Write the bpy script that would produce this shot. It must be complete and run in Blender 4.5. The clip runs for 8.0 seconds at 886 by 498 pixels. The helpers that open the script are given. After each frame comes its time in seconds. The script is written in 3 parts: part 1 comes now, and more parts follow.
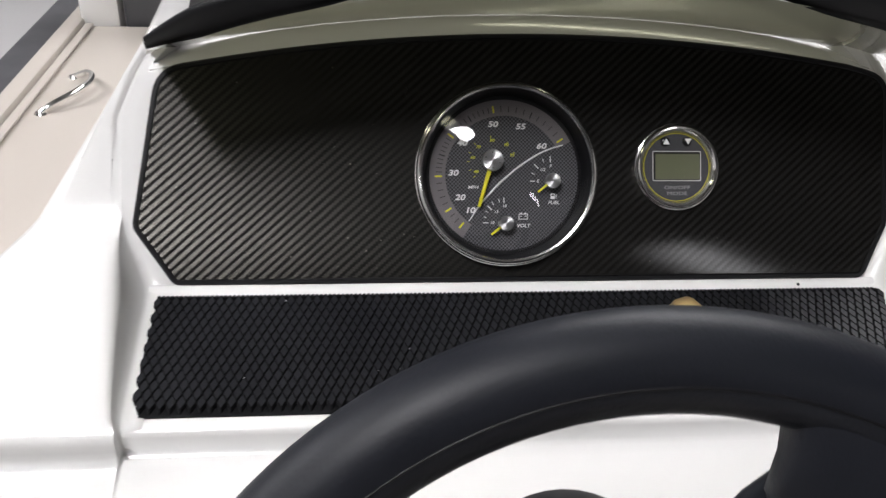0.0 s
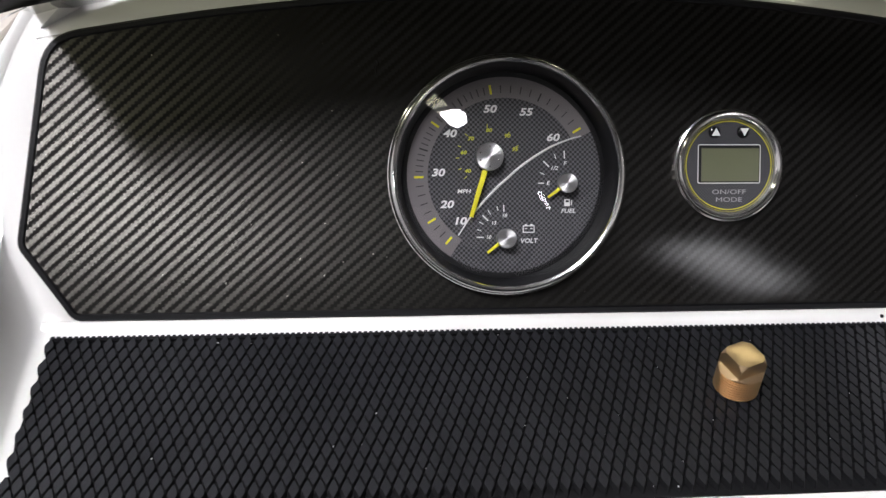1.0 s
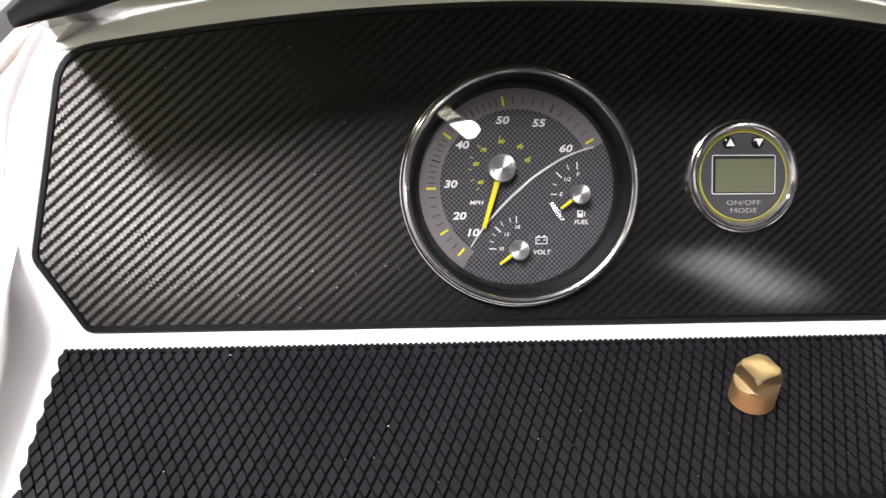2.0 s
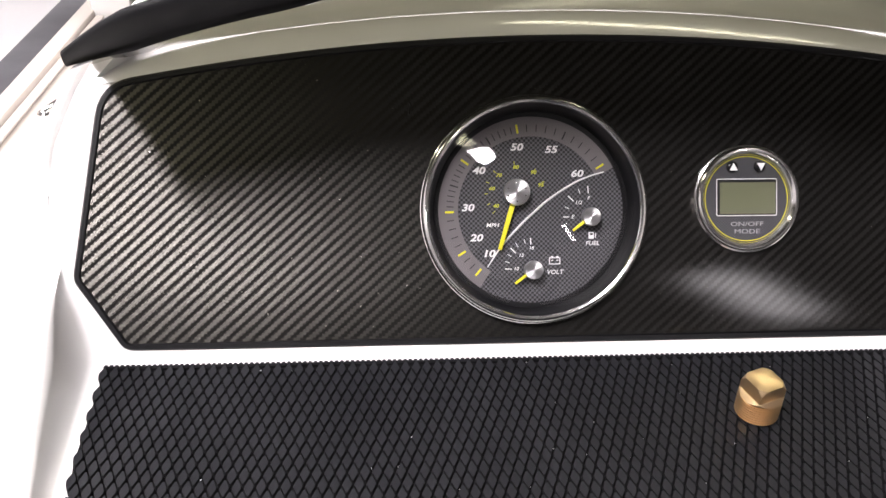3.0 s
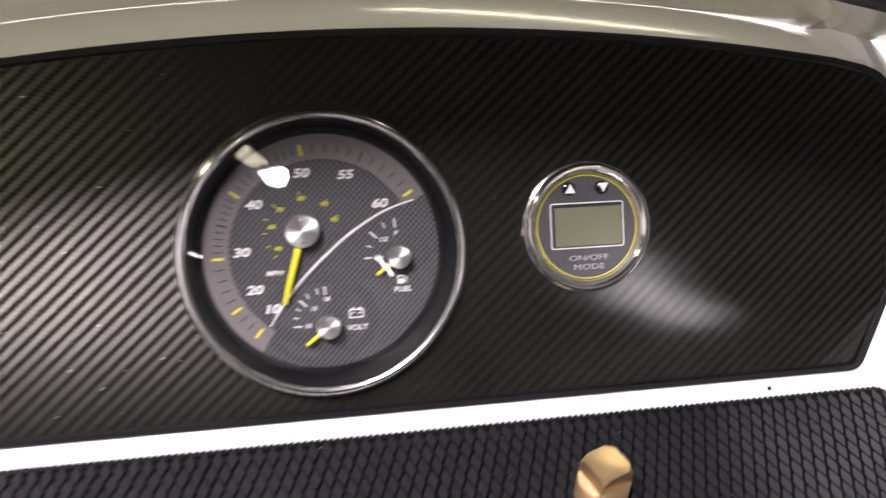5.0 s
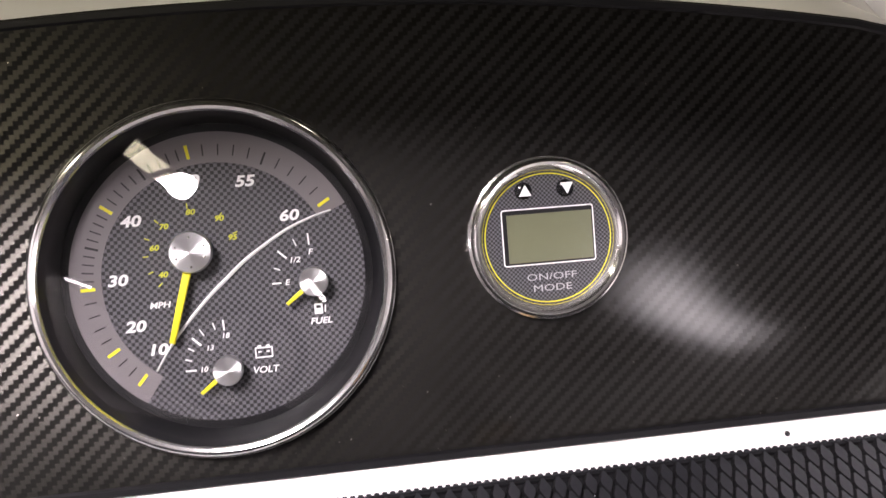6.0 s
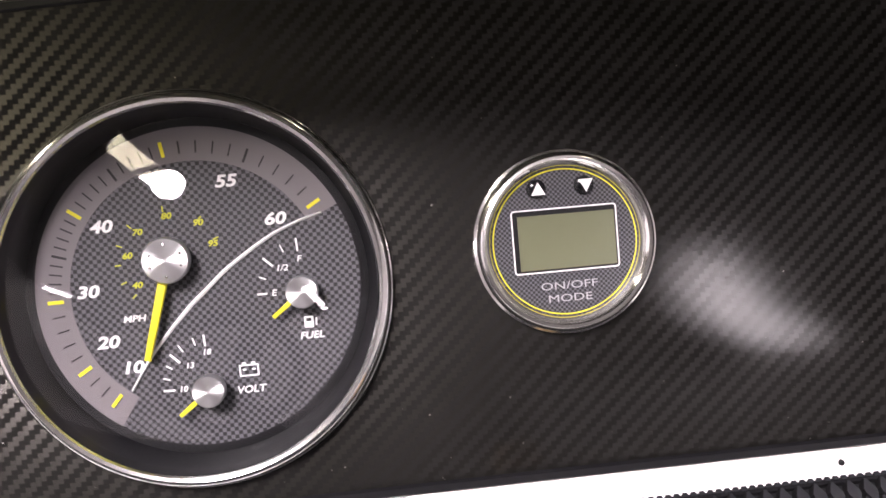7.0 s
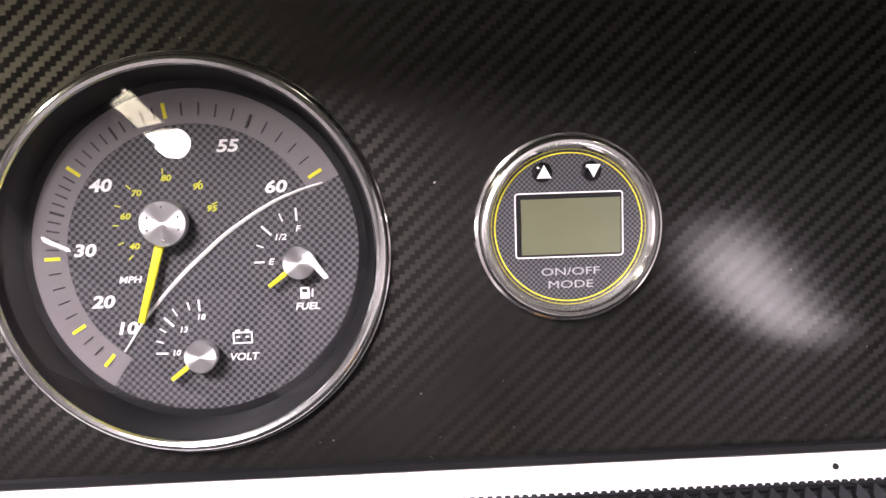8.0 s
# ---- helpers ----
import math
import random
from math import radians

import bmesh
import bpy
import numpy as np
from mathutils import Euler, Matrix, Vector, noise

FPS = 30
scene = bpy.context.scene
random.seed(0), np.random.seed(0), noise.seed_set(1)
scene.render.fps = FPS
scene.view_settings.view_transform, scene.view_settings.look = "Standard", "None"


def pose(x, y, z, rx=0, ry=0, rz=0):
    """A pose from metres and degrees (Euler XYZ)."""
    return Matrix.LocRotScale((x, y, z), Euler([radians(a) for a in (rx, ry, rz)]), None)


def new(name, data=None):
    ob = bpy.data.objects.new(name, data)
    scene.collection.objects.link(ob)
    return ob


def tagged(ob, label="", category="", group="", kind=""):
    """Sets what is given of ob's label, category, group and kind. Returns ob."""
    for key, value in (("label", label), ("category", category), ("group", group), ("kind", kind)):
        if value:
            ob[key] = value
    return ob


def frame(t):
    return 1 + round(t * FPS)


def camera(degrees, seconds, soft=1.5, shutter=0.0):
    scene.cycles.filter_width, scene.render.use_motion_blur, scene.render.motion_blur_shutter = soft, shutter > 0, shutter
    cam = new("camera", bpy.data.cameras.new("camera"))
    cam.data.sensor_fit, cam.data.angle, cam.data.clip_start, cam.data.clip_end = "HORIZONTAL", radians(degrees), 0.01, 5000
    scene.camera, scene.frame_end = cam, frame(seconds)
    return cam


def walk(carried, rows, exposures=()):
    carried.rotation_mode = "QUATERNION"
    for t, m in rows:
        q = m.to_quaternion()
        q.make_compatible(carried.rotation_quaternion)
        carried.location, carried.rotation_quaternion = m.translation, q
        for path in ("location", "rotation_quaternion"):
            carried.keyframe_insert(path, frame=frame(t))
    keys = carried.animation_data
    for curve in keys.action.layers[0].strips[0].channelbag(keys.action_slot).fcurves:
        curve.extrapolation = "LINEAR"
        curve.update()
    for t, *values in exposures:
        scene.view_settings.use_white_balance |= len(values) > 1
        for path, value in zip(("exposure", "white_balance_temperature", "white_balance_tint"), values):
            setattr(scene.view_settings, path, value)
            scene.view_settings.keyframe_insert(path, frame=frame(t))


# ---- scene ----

# The dashboard leans back by 32 degrees. Its own axes: x to the right, y into the instrument panel, z up along the panel;
# the origin is the hub of the speedometer, 1.6 m over the workshop floor.
LEAN = 32.0
DASH = pose(0, 0, 1.6, -LEAN, 0, 0)

# time, then the camera's place on the dashboard's axes in metres, yaw, pitch and roll in degrees
PATH = [
    (0.0, -0.0974, -0.6208, -0.0584, -5.51, -0.57, -0.40),
    (0.2, -0.0870, -0.5971, -0.0503, -5.61, -1.20, -0.44),
    (0.5, -0.0792, -0.5463, -0.0370, -5.55, -2.56, -0.47),
    (0.8, -0.0727, -0.4963, -0.0261, -5.17, -3.27, -0.39),
    (1.0, -0.0680, -0.4785, -0.0211, -4.91, -3.62, -0.28),
    (1.2, -0.0644, -0.4712, -0.0213, -4.96, -3.45, -0.37),
    (2.3, -0.0712, -0.4831, -0.0192, -3.77, -2.76, -0.44),
    (2.5, -0.0771, -0.4888, -0.0189, -3.86, -2.50, -0.52),
    (3.0, -0.0740, -0.5027, -0.0190, -3.38, -1.58, -0.71),
    (3.5, -0.0670, -0.5041, -0.0163, -3.34, -1.25, -0.93),
    (4.0, -0.0594, -0.5038, -0.0189, -3.24, -1.06, -1.47),
    (4.5, -0.0373, -0.4899, -0.0141, -3.28, -2.72, -2.22),
    (4.7, -0.0205, -0.4652, -0.0016, -4.04, -3.89, -2.43),
    (4.8, -0.0132, -0.4441, 0.0057, -5.66, -3.72, -2.34),
    (5.0, -0.0010, -0.4025, 0.0194, -9.34, -4.41, -2.82),
    (5.2, 0.0347, -0.3771, 0.0120, -8.01, -3.89, -3.52),
    (6.3, 0.0573, -0.3164, 0.0139, -6.45, -2.62, -4.96),
    (6.5, 0.0621, -0.3079, 0.0118, -5.34, -1.55, -5.30),
    (7.0, 0.0735, -0.2941, 0.0149, -4.01, -3.73, -4.94),
    (7.5, 0.0825, -0.2899, 0.0198, -3.81, -5.85, -3.61),
    (8.0, 0.0806, -0.2891, 0.0205, -2.59, -6.31, -1.78),
]
cam = camera(54.3, 8.0, soft=1.45, shutter=0.4)
walk(cam, [(t, DASH @ pose(x, y, z, 90 + pitch, 0, yaw) @ pose(0, 0, 0, 0, 0, roll)) for t, x, y, z, yaw, pitch, roll in PATH],
     exposures=[(0.0, -0.92, 6320, 7), (0.5, -0.92, 6250, 7), (1.0, -0.56, 6250, 8), (2.4, 0.0, 6480, 12), (5.0, 0.15, 6600, 17), (6.5, 0.50, 6650, 20), (8.0, 0.64, 6600, 21)])

# ---------------------------------------------------------------- light
world = bpy.data.worlds.new("world")
scene.world = world
world.use_nodes = True
world.node_tree.nodes["Background"].inputs[0].default_value = (0.6, 0.65, 0.7, 1)
world.node_tree.nodes["Background"].inputs[1].default_value = 0.05

LAMP_POWER = 45.0


# ---------------------------------------------------------------- materials
def nodes_of(name):
    m = bpy.data.materials.new(name)
    m.use_nodes = True
    return m, m.node_tree, m.node_tree.nodes["Principled BSDF"]


class Graph:
    """Short names for building node trees."""

    def __init__(self, tree):
        self.tree = tree

    def node(self, kind, *links, **props):
        n = self.tree.nodes.new(kind)
        for key, value in props.items():
            if key == "op":
                n.operation = value
            elif key == "blend":
                n.blend_type = value
            elif key == "data":
                n.data_type = value
        for i, v in enumerate(links):
            if v is None:
                continue
            if isinstance(v, bpy.types.NodeSocket):
                self.tree.links.new(v, n.inputs[i])
            else:
                n.inputs[i].default_value = v
        return n

    def math(self, op, a, b=None, c=None):
        return self.node("ShaderNodeMath", a, b, c, op=op).outputs[0]

    def coords(self):
        return self.node("ShaderNodeTexCoord").outputs["Object"]

    def noise(self, vec, scale, detail=3.0, rough=0.5):
        n = self.node("ShaderNodeTexNoise")
        self.tree.links.new(vec, n.inputs["Vector"])
        n.inputs["Scale"].default_value, n.inputs["Detail"].default_value, n.inputs["Roughness"].default_value = scale, detail, rough
        return n.outputs["Fac"]

    def ramp(self, fac, stops):
        n = self.node("ShaderNodeValToRGB", fac)
        el = n.color_ramp.elements
        while len(el) < len(stops):
            el.new(0.5)
        for e, (at, col) in zip(el, stops):
            e.position, e.color = at, (*col, 1)
        return n.outputs[0]

    def span(self, fac, a, b, lo, hi):
        return self.node("ShaderNodeMapRange", fac, a, b, lo, hi).outputs[0]

    def mix(self, fac, a, b):
        n = self.node("ShaderNodeMix", data="RGBA")
        for i, v in ((0, fac), (6, a), (7, b)):
            if isinstance(v, bpy.types.NodeSocket):
                self.tree.links.new(v, n.inputs[i])
            else:
                n.inputs[i].default_value = v if i == 0 else (*v, 1)
        return n.outputs[2]

    def bump(self, height, strength, distance):
        n = self.node("ShaderNodeBump")
        self.tree.links.new(height, n.inputs["Height"])
        n.inputs["Strength"].default_value, n.inputs["Distance"].default_value = strength, distance
        return n.outputs[0]

    def to(self, socket, target):
        self.tree.links.new(socket, target)


def plain(name, colour, rough=0.5, metal=0.0, coat=0.0, spot=0.12, scale=60.0, bump=0.0, spec=0.5):
    """A paint or plastic with blotches and grain at two scales."""
    m, tree, b = nodes_of(name)
    g = Graph(tree)
    v = g.coords()
    big, fine = g.noise(v, scale * 0.12, 4), g.noise(v, scale * 4, 2)
    f = g.math("ADD", g.math("MULTIPLY", big, 0.7), g.math("MULTIPLY", fine, 0.3))
    lo, hi = tuple(c * (1 - spot) for c in colour), tuple(min(1, c * (1 + spot)) for c in colour)
    g.to(g.mix(f, lo, hi), b.inputs["Base Color"])
    g.to(g.span(big, 0.3, 0.7, max(0.02, rough * 0.85), min(1, rough * 1.15)), b.inputs["Roughness"])
    b.inputs["Metallic"].default_value = metal
    b.inputs["Coat Weight"].default_value = coat
    b.inputs["Coat Roughness"].default_value = 0.08
    b.inputs["Specular IOR Level"].default_value = spec
    if bump:
        g.to(g.bump(fine, bump, 0.0004), b.inputs["Normal"])
    return m


def carbon_weave():
    """Satin black vinyl with a two-by-two twill. The lighter tows slope towards the upper left and glint like fibre; the others stay dark."""
    m, tree, b = nodes_of("carbon weave vinyl")
    g = Graph(tree)
    v = g.coords()
    xyz = g.node("ShaderNodeSeparateXYZ", v).outputs
    tow = 0.00183
    px = g.math("DIVIDE", xyz[0], tow)
    pz = g.math("DIVIDE", g.math("MULTIPLY", xyz[2], 1.12), tow)
    i, j = g.math("FLOOR", px), g.math("FLOOR", pz)
    step = g.math("FLOORED_MODULO", g.math("SUBTRACT", i, j), 4.0)
    over = g.math("LESS_THAN", step, 1.5)
    fine = g.noise(v, 2600, 2)
    wear = g.noise(v, 14, 4)
    speck = g.math("GREATER_THAN", g.noise(v, 420, 2, 0.4), 0.772)
    light = g.mix(fine, (0.0185, 0.0178, 0.0160), (0.031, 0.0296, 0.0268))
    dark = g.mix(fine, (0.0075, 0.0072, 0.0066), (0.013, 0.0125, 0.0115))
    g.to(g.mix(speck, g.mix(over, dark, light), (0.25, 0.24, 0.22)), b.inputs["Base Color"])
    g.to(g.math("MULTIPLY", over, 0.92), b.inputs["Metallic"])
    g.to(g.span(over, 0, 1, 0.55, 0.29), b.inputs["Roughness"])
    b.inputs["Specular IOR Level"].default_value = 0.10
    # the slope of the tows
    geo = g.node("ShaderNodeNewGeometry").outputs["Normal"]
    slope = g.node("ShaderNodeVectorTransform", (0.012, 0.0, 0.295))
    slope.vector_type, slope.convert_from, slope.convert_to = "VECTOR", "OBJECT", "WORLD"
    turned = g.node("ShaderNodeVectorMath", slope.outputs[0], None, op="SCALE")
    g.to(over, turned.inputs["Scale"])
    tilted = g.node("ShaderNodeVectorMath", g.node("ShaderNodeVectorMath", geo, turned.outputs[0], op="ADD").outputs[0], op="NORMALIZE").outputs[0]
    rough = g.node("ShaderNodeBump")
    g.to(fine, rough.inputs["Height"])
    rough.inputs["Strength"].default_value, rough.inputs["Distance"].default_value = 0.12, 0.0003
    g.to(tilted, rough.inputs["Normal"])
    g.to(rough.outputs[0], b.inputs["Normal"])
    b.inputs["Coat Weight"].default_value = 0.40
    g.to(g.span(wear, 0.3, 0.7, 0.055, 0.10), b.inputs["Coat Roughness"])
    peel = g.math("ADD", g.noise(v, 1500, 3), g.math("MULTIPLY", fine, 0.5))
    g.to(g.bump(peel, 0.09, 0.0002), b.inputs["Coat Normal"])
    return m


def dial_mesh(name, pitch, fore, back):
    """Printed honeycomb of dark dots on grey, for a gauge's face."""
    m, tree, b = nodes_of(name)
    g = Graph(tree)
    v = g.coords()
    xyz = g.node("ShaderNodeSeparateXYZ", v).outputs
    w = g.math("MULTIPLY", g.math("DIVIDE", xyz[0], pitch), math.tau)
    h = g.math("MULTIPLY", g.math("DIVIDE", xyz[2], pitch), math.tau)
    s = g.math("MULTIPLY", g.math("COSINE", w), g.math("COSINE", h))
    hole = g.span(s, -0.08, 0.10, 0, 1)
    g.to(g.mix(hole, fore, back), b.inputs["Base Color"])
    b.inputs["Roughness"].default_value = 0.55
    return m


def clear_glass(name, tint=(1, 1, 1), gain=1.0, rough=0.02):
    m = bpy.data.materials.new(name)
    m.use_nodes = True
    tree = m.node_tree
    tree.nodes.remove(tree.nodes["Principled BSDF"])
    g = Graph(tree)
    facing = g.node("ShaderNodeLayerWeight", 0.5).outputs["Facing"]
    fac = g.math("MINIMUM", g.math("MULTIPLY_ADD", g.math("POWER", facing, 5.0), 0.96, 0.04 * gain), 1.0)
    a = g.node("ShaderNodeBsdfTransparent", (*tint, 1))
    c = g.node("ShaderNodeBsdfGlossy", (1, 1, 1, 1), rough)
    mix = g.node("ShaderNodeMixShader", fac, a.outputs[0], c.outputs[0])
    g.to(mix.outputs[0], tree.nodes["Material Output"].inputs[0])
    return m


def glow(name, colour, strength):
    m, tree, b = nodes_of(name)
    b.inputs["Base Color"].default_value = (0.8, 0.8, 0.8, 1)
    b.inputs["Emission Color"].default_value = (*colour, 1)
    b.inputs["Emission Strength"].default_value = strength
    return m


def turned_metal(name, colour, rough):
    """Metal with fine concentric turning marks round the object's y axis."""
    m, tree, b = nodes_of(name)
    g = Graph(tree)
    v = g.coords()
    b.inputs["Metallic"].default_value = 1.0
    g.to(g.mix(g.noise(v, 300, 3), tuple(c * 0.85 for c in colour), colour), b.inputs["Base Color"])
    b.inputs["Roughness"].default_value = rough
    b.inputs["Anisotropic"].default_value = 0.8
    t = g.node("ShaderNodeTangent")
    t.direction_type, t.axis = "RADIAL", "Y"
    g.to(t.outputs[0], b.inputs["Tangent"])
    return m


GELCOAT = plain("white gelcoat", (0.84, 0.83, 0.81), 0.22, coat=0.5, spot=0.02, scale=30)
CREAM = plain("cream gelcoat deck", (0.50, 0.455, 0.405), 0.4, coat=0.2, spot=0.04, scale=30)
WEAVE = carbon_weave()
BLACK_EDGE = plain("black rubber edging", (0.005, 0.005, 0.006), 0.5, spot=0.2, spec=0.25)
# darker rubber for the sheet; on the diamonds' sides it stands in for shade
MAT_BASE_SHADE = plain("black rubber mat base and shaded sides", (0.006, 0.006, 0.007), 0.8, spot=0.25, scale=90, spec=0.15)
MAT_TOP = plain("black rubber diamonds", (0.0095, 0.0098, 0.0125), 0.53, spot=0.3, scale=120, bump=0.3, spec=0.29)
LEATHER = plain("black moulded wheel skin", (0.0072, 0.0082, 0.0118), 0.46, spot=0.35, scale=150, bump=0.28, spec=0.25)
CHROME = plain("polished chrome", (0.94, 0.93, 0.92), 0.15, metal=1.0, spot=0.03)
BRASS = plain("machined brass", (0.95, 0.67, 0.39), 0.36, metal=1.0, spot=0.12, scale=150, bump=0.15)
SATIN = turned_metal("spun aluminium", (0.93, 0.93, 0.94), 0.36)
DIAL = dial_mesh("dial honeycomb print", 0.0028, (0.086, 0.085, 0.095), (0.004, 0.004, 0.005))
FACE = dial_mesh("display honeycomb print", 0.0017, (0.075, 0.075, 0.085), (0.004, 0.004, 0.005))
BAND = plain("grey printed scale band", (0.15, 0.136, 0.142), 0.5, spot=0.05)
BUTTON = plain("glossy black button", (0.006, 0.006, 0.007), 0.14, spot=0.1)
SHROUD = plain("satin black shroud", (0.005, 0.005, 0.006), 0.34, spot=0.1, spec=0.4)
WHITE_INK = plain("white print", (0.8, 0.8, 0.8), 0.5, spot=0.02)
GREY_INK = plain("grey print", (0.33, 0.33, 0.34), 0.5, spot=0.02)
YELLOW_INK = plain("yellow print", (0.72, 0.66, 0.02), 0.45, spot=0.03)
DIM_YELLOW = plain("small yellow print", (0.52, 0.52, 0.03), 0.5, spot=0.03)
BLACK_INK = plain("black print", (0.01, 0.01, 0.01), 0.5, spot=0.02)
LCD = plain("unlit liquid crystal display", (0.115, 0.122, 0.07), 0.35, spot=0.04, scale=40)
GLASS = clear_glass("clear glass", gain=0.8)
MATT_GLASS = clear_glass("clear glass with a matt finish", gain=0.25, rough=0.2)
SMOKED = clear_glass("smoked acrylic", (0.095, 0.095, 0.067), 1.0)
LAMP = glow("fluorescent diffuser", (1.0, 0.955, 0.97), LAMP_POWER)
# added fill for the gelcoat at the left
FILL = glow("bright fill diffuser", (1.0, 0.955, 0.97), 180.0)
NORTH = glow("middling fluorescent diffuser", (1.0, 0.955, 0.97), 135.0)
FAR = glow("far fluorescent diffuser", (1.0, 0.955, 0.97), 31.0)
STRIP = glow("short fluorescent diffuser", (1.0, 0.955, 0.97), 140.0)
KEY = glow("high-bay lens", (1.0, 0.955, 0.97), 100.0)
WALL_GREY = plain("grey painted workshop wall", (0.38, 0.37, 0.36), 0.8, spot=0.08, scale=6)
WALL = plain("painted workshop wall", (0.55, 0.54, 0.53), 0.8, spot=0.08, scale=6)
CEILING = plain("workshop ceiling", (0.115, 0.112, 0.108), 0.85, spot=0.08, scale=6)
CONCRETE = plain("pale concrete", (0.62, 0.61, 0.61), 0.6, spot=0.1, scale=10)
DARK_GREY = plain("dark grey rubber rail", (0.06, 0.06, 0.065), 0.5, spot=0.1)


# ---------------------------------------------------------------- building helpers
def mesh_of(name, bm, material, smooth=True, sharp=35):
    me = bpy.data.meshes.new(name)
    bmesh.ops.recalc_face_normals(bm, faces=bm.faces)
    for f in bm.faces:
        f.smooth = smooth
    if smooth:
        for e in bm.edges:
            if len(e.link_faces) == 2 and e.calc_face_angle(0) > radians(sharp):
                e.smooth = False
    bm.to_mesh(me)
    bm.free()
    me.materials.append(material)
    return me


def part(name, bm, material, parent, label="", smooth=True, sharp=35):
    """One mesh object under a thing or a part, in the parent's own axes."""
    ob = new(name, mesh_of(name, bm, material, smooth, sharp))
    ob.parent = parent
    if label:
        tagged(ob, label)
    return ob


def thing(name, m, label, category, group="", kind=""):
    """An empty at the base of a thing, to hold its parts."""
    ob = new(name)
    ob.empty_display_size = 0.02
    ob.matrix_world = m
    return tagged(ob, label, category, group, kind)


def solid(name, bm, material, m, label, category, kind="", smooth=True, sharp=35):
    ob = new(name, mesh_of(name, bm, material, smooth, sharp))
    ob.matrix_world = m
    return tagged(ob, label, category, "", kind)


def grid(rows, bm=None, close=False):
    """A sheet of quads through rows of points; close joins the last column to the first."""
    bm = bm or bmesh.new()
    vs = [[bm.verts.new(p) for p in r] for r in rows]
    for a, b in zip(vs, vs[1:]):
        n = len(a)
        for k in range(n if close else n - 1):
            q = [a[k], a[(k + 1) % n], b[(k + 1) % n], b[k]]
            bm.faces.new(q)
    return bm


def lathe(profile, steps=96, cx=0.0, cz=0.0, bm=None):
    """Rings round the y axis through (cx, cz), of (radius, y) points; a radius of 0 closes the end."""
    bm = bm or bmesh.new()
    rings = []
    for r, y in profile:
        if r < 1e-7:
            rings.append([bm.verts.new((cx, y, cz))])
        else:
            rings.append([bm.verts.new((cx + r * math.cos(math.tau * k / steps), y, cz + r * math.sin(math.tau * k / steps))) for k in range(steps)])
    for a, b in zip(rings, rings[1:]):
        for k in range(steps):
            n = (k + 1) % steps
            q = [a[k % len(a)], a[n % len(a)], b[n % len(b)], b[k % len(b)]]
            bm.faces.new(list(dict.fromkeys(q)))
    return bm


def box(x0, x1, y0, y1, z0, z1, bevel=0.0, bm=None):
    bm = bm or bmesh.new()
    got = bmesh.ops.create_cube(bm, size=1.0)["verts"]
    for v in got:
        v.co = Vector((x0 + (v.co.x + 0.5) * (x1 - x0), y0 + (v.co.y + 0.5) * (y1 - y0), z0 + (v.co.z + 0.5) * (z1 - z0)))
    if bevel:
        edges = list({e for v in got for e in v.link_edges})
        bmesh.ops.bevel(bm, geom=edges, offset=bevel, segments=2, affect="EDGES", profile=0.5)
    return bm


def plate(outline, y_front, y_back, bevel=0.0, seg=2):
    """A flat plate from an outline of (x, z), with its face at y_front and a rounded front edge."""
    bm = bmesh.new()
    front = [bm.verts.new((x, y_front, z)) for x, z in outline]
    back = [bm.verts.new((x, y_back, z)) for x, z in outline]
    face = bm.faces.new(front)
    bm.faces.new(back[::-1])
    n = len(outline)
    for k in range(n):
        bm.faces.new([front[k], front[(k + 1) % n], back[(k + 1) % n], back[k]])
    if bevel:
        bmesh.ops.bevel(bm, geom=list(face.edges), offset=bevel, segments=seg, affect="EDGES", profile=0.5)
    return bm


def ring_plate(outer, inner, y):
    """A flat band between two outlines of equal length."""
    return grid([[(x, y, z) for x, z in outer], [(x, y, z) for x, z in inner]], close=True)


def tube(points, radius, steps=12, bm=None, caps=True, squash=1.0):
    """A round bar along points; radius is one number or one for each point."""
    bm = bm or bmesh.new()
    pts = [Vector(p) for p in points]
    radii = radius if isinstance(radius, (list, tuple)) else [radius] * len(pts)
    rings, up = [], Vector((0, 0, 1))
    for k, p in enumerate(pts):
        d = (pts[min(k + 1, len(pts) - 1)] - pts[max(k - 1, 0)]).normalized()
        side = d.cross(up).normalized() if abs(d.dot(up)) < 0.98 else d.cross(Vector((1, 0, 0))).normalized()
        top = side.cross(d)
        rings.append([bm.verts.new(p + radii[k] * (math.cos(math.tau * s / steps) * side * squash + math.sin(math.tau * s / steps) * top)) for s in range(steps)])
    for a, b in zip(rings, rings[1:]):
        for k in range(steps):
            bm.faces.new([a[k], a[(k + 1) % steps], b[(k + 1) % steps], b[k]])
    if caps:
        bm.faces.new(rings[0][::-1])
        bm.faces.new(rings[-1])
    return bm


def rounded(corners, steps=6):
    """An outline from (x, z, radius) corners, each rounded by its radius."""
    out, n = [], len(corners)
    for k, (x, z, r) in enumerate(corners):
        p = Vector((x, z))
        a, b = Vector(corners[k - 1][:2]) - p, Vector(corners[(k + 1) % n][:2]) - p
        if r <= 0:
            out.append((x, z))
            continue
        half = a.angle(b) / 2
        cut = min(r / math.tan(half), a.length * 0.49, b.length * 0.49)
        s, e = p + a.normalized() * cut, p + b.normalized() * cut
        for i in range(steps + 1):
            t = i / steps
            q = (1 - t) ** 2 * s + 2 * t * (1 - t) * p + t * t * e
            out.append((q.x, q.y))
    return out


def bar(x0, z0, x1, z1, width, y, depth=0.0003):
    """A thin printed or moulded stroke from one point to another on a face at y."""
    a, b = Vector((x0, z0)), Vector((x1, z1))
    s = (b - a).normalized().orthogonal() * width / 2
    return plate([tuple(a + s), tuple(b + s), tuple(b - s), tuple(a - s)], y - depth, y)


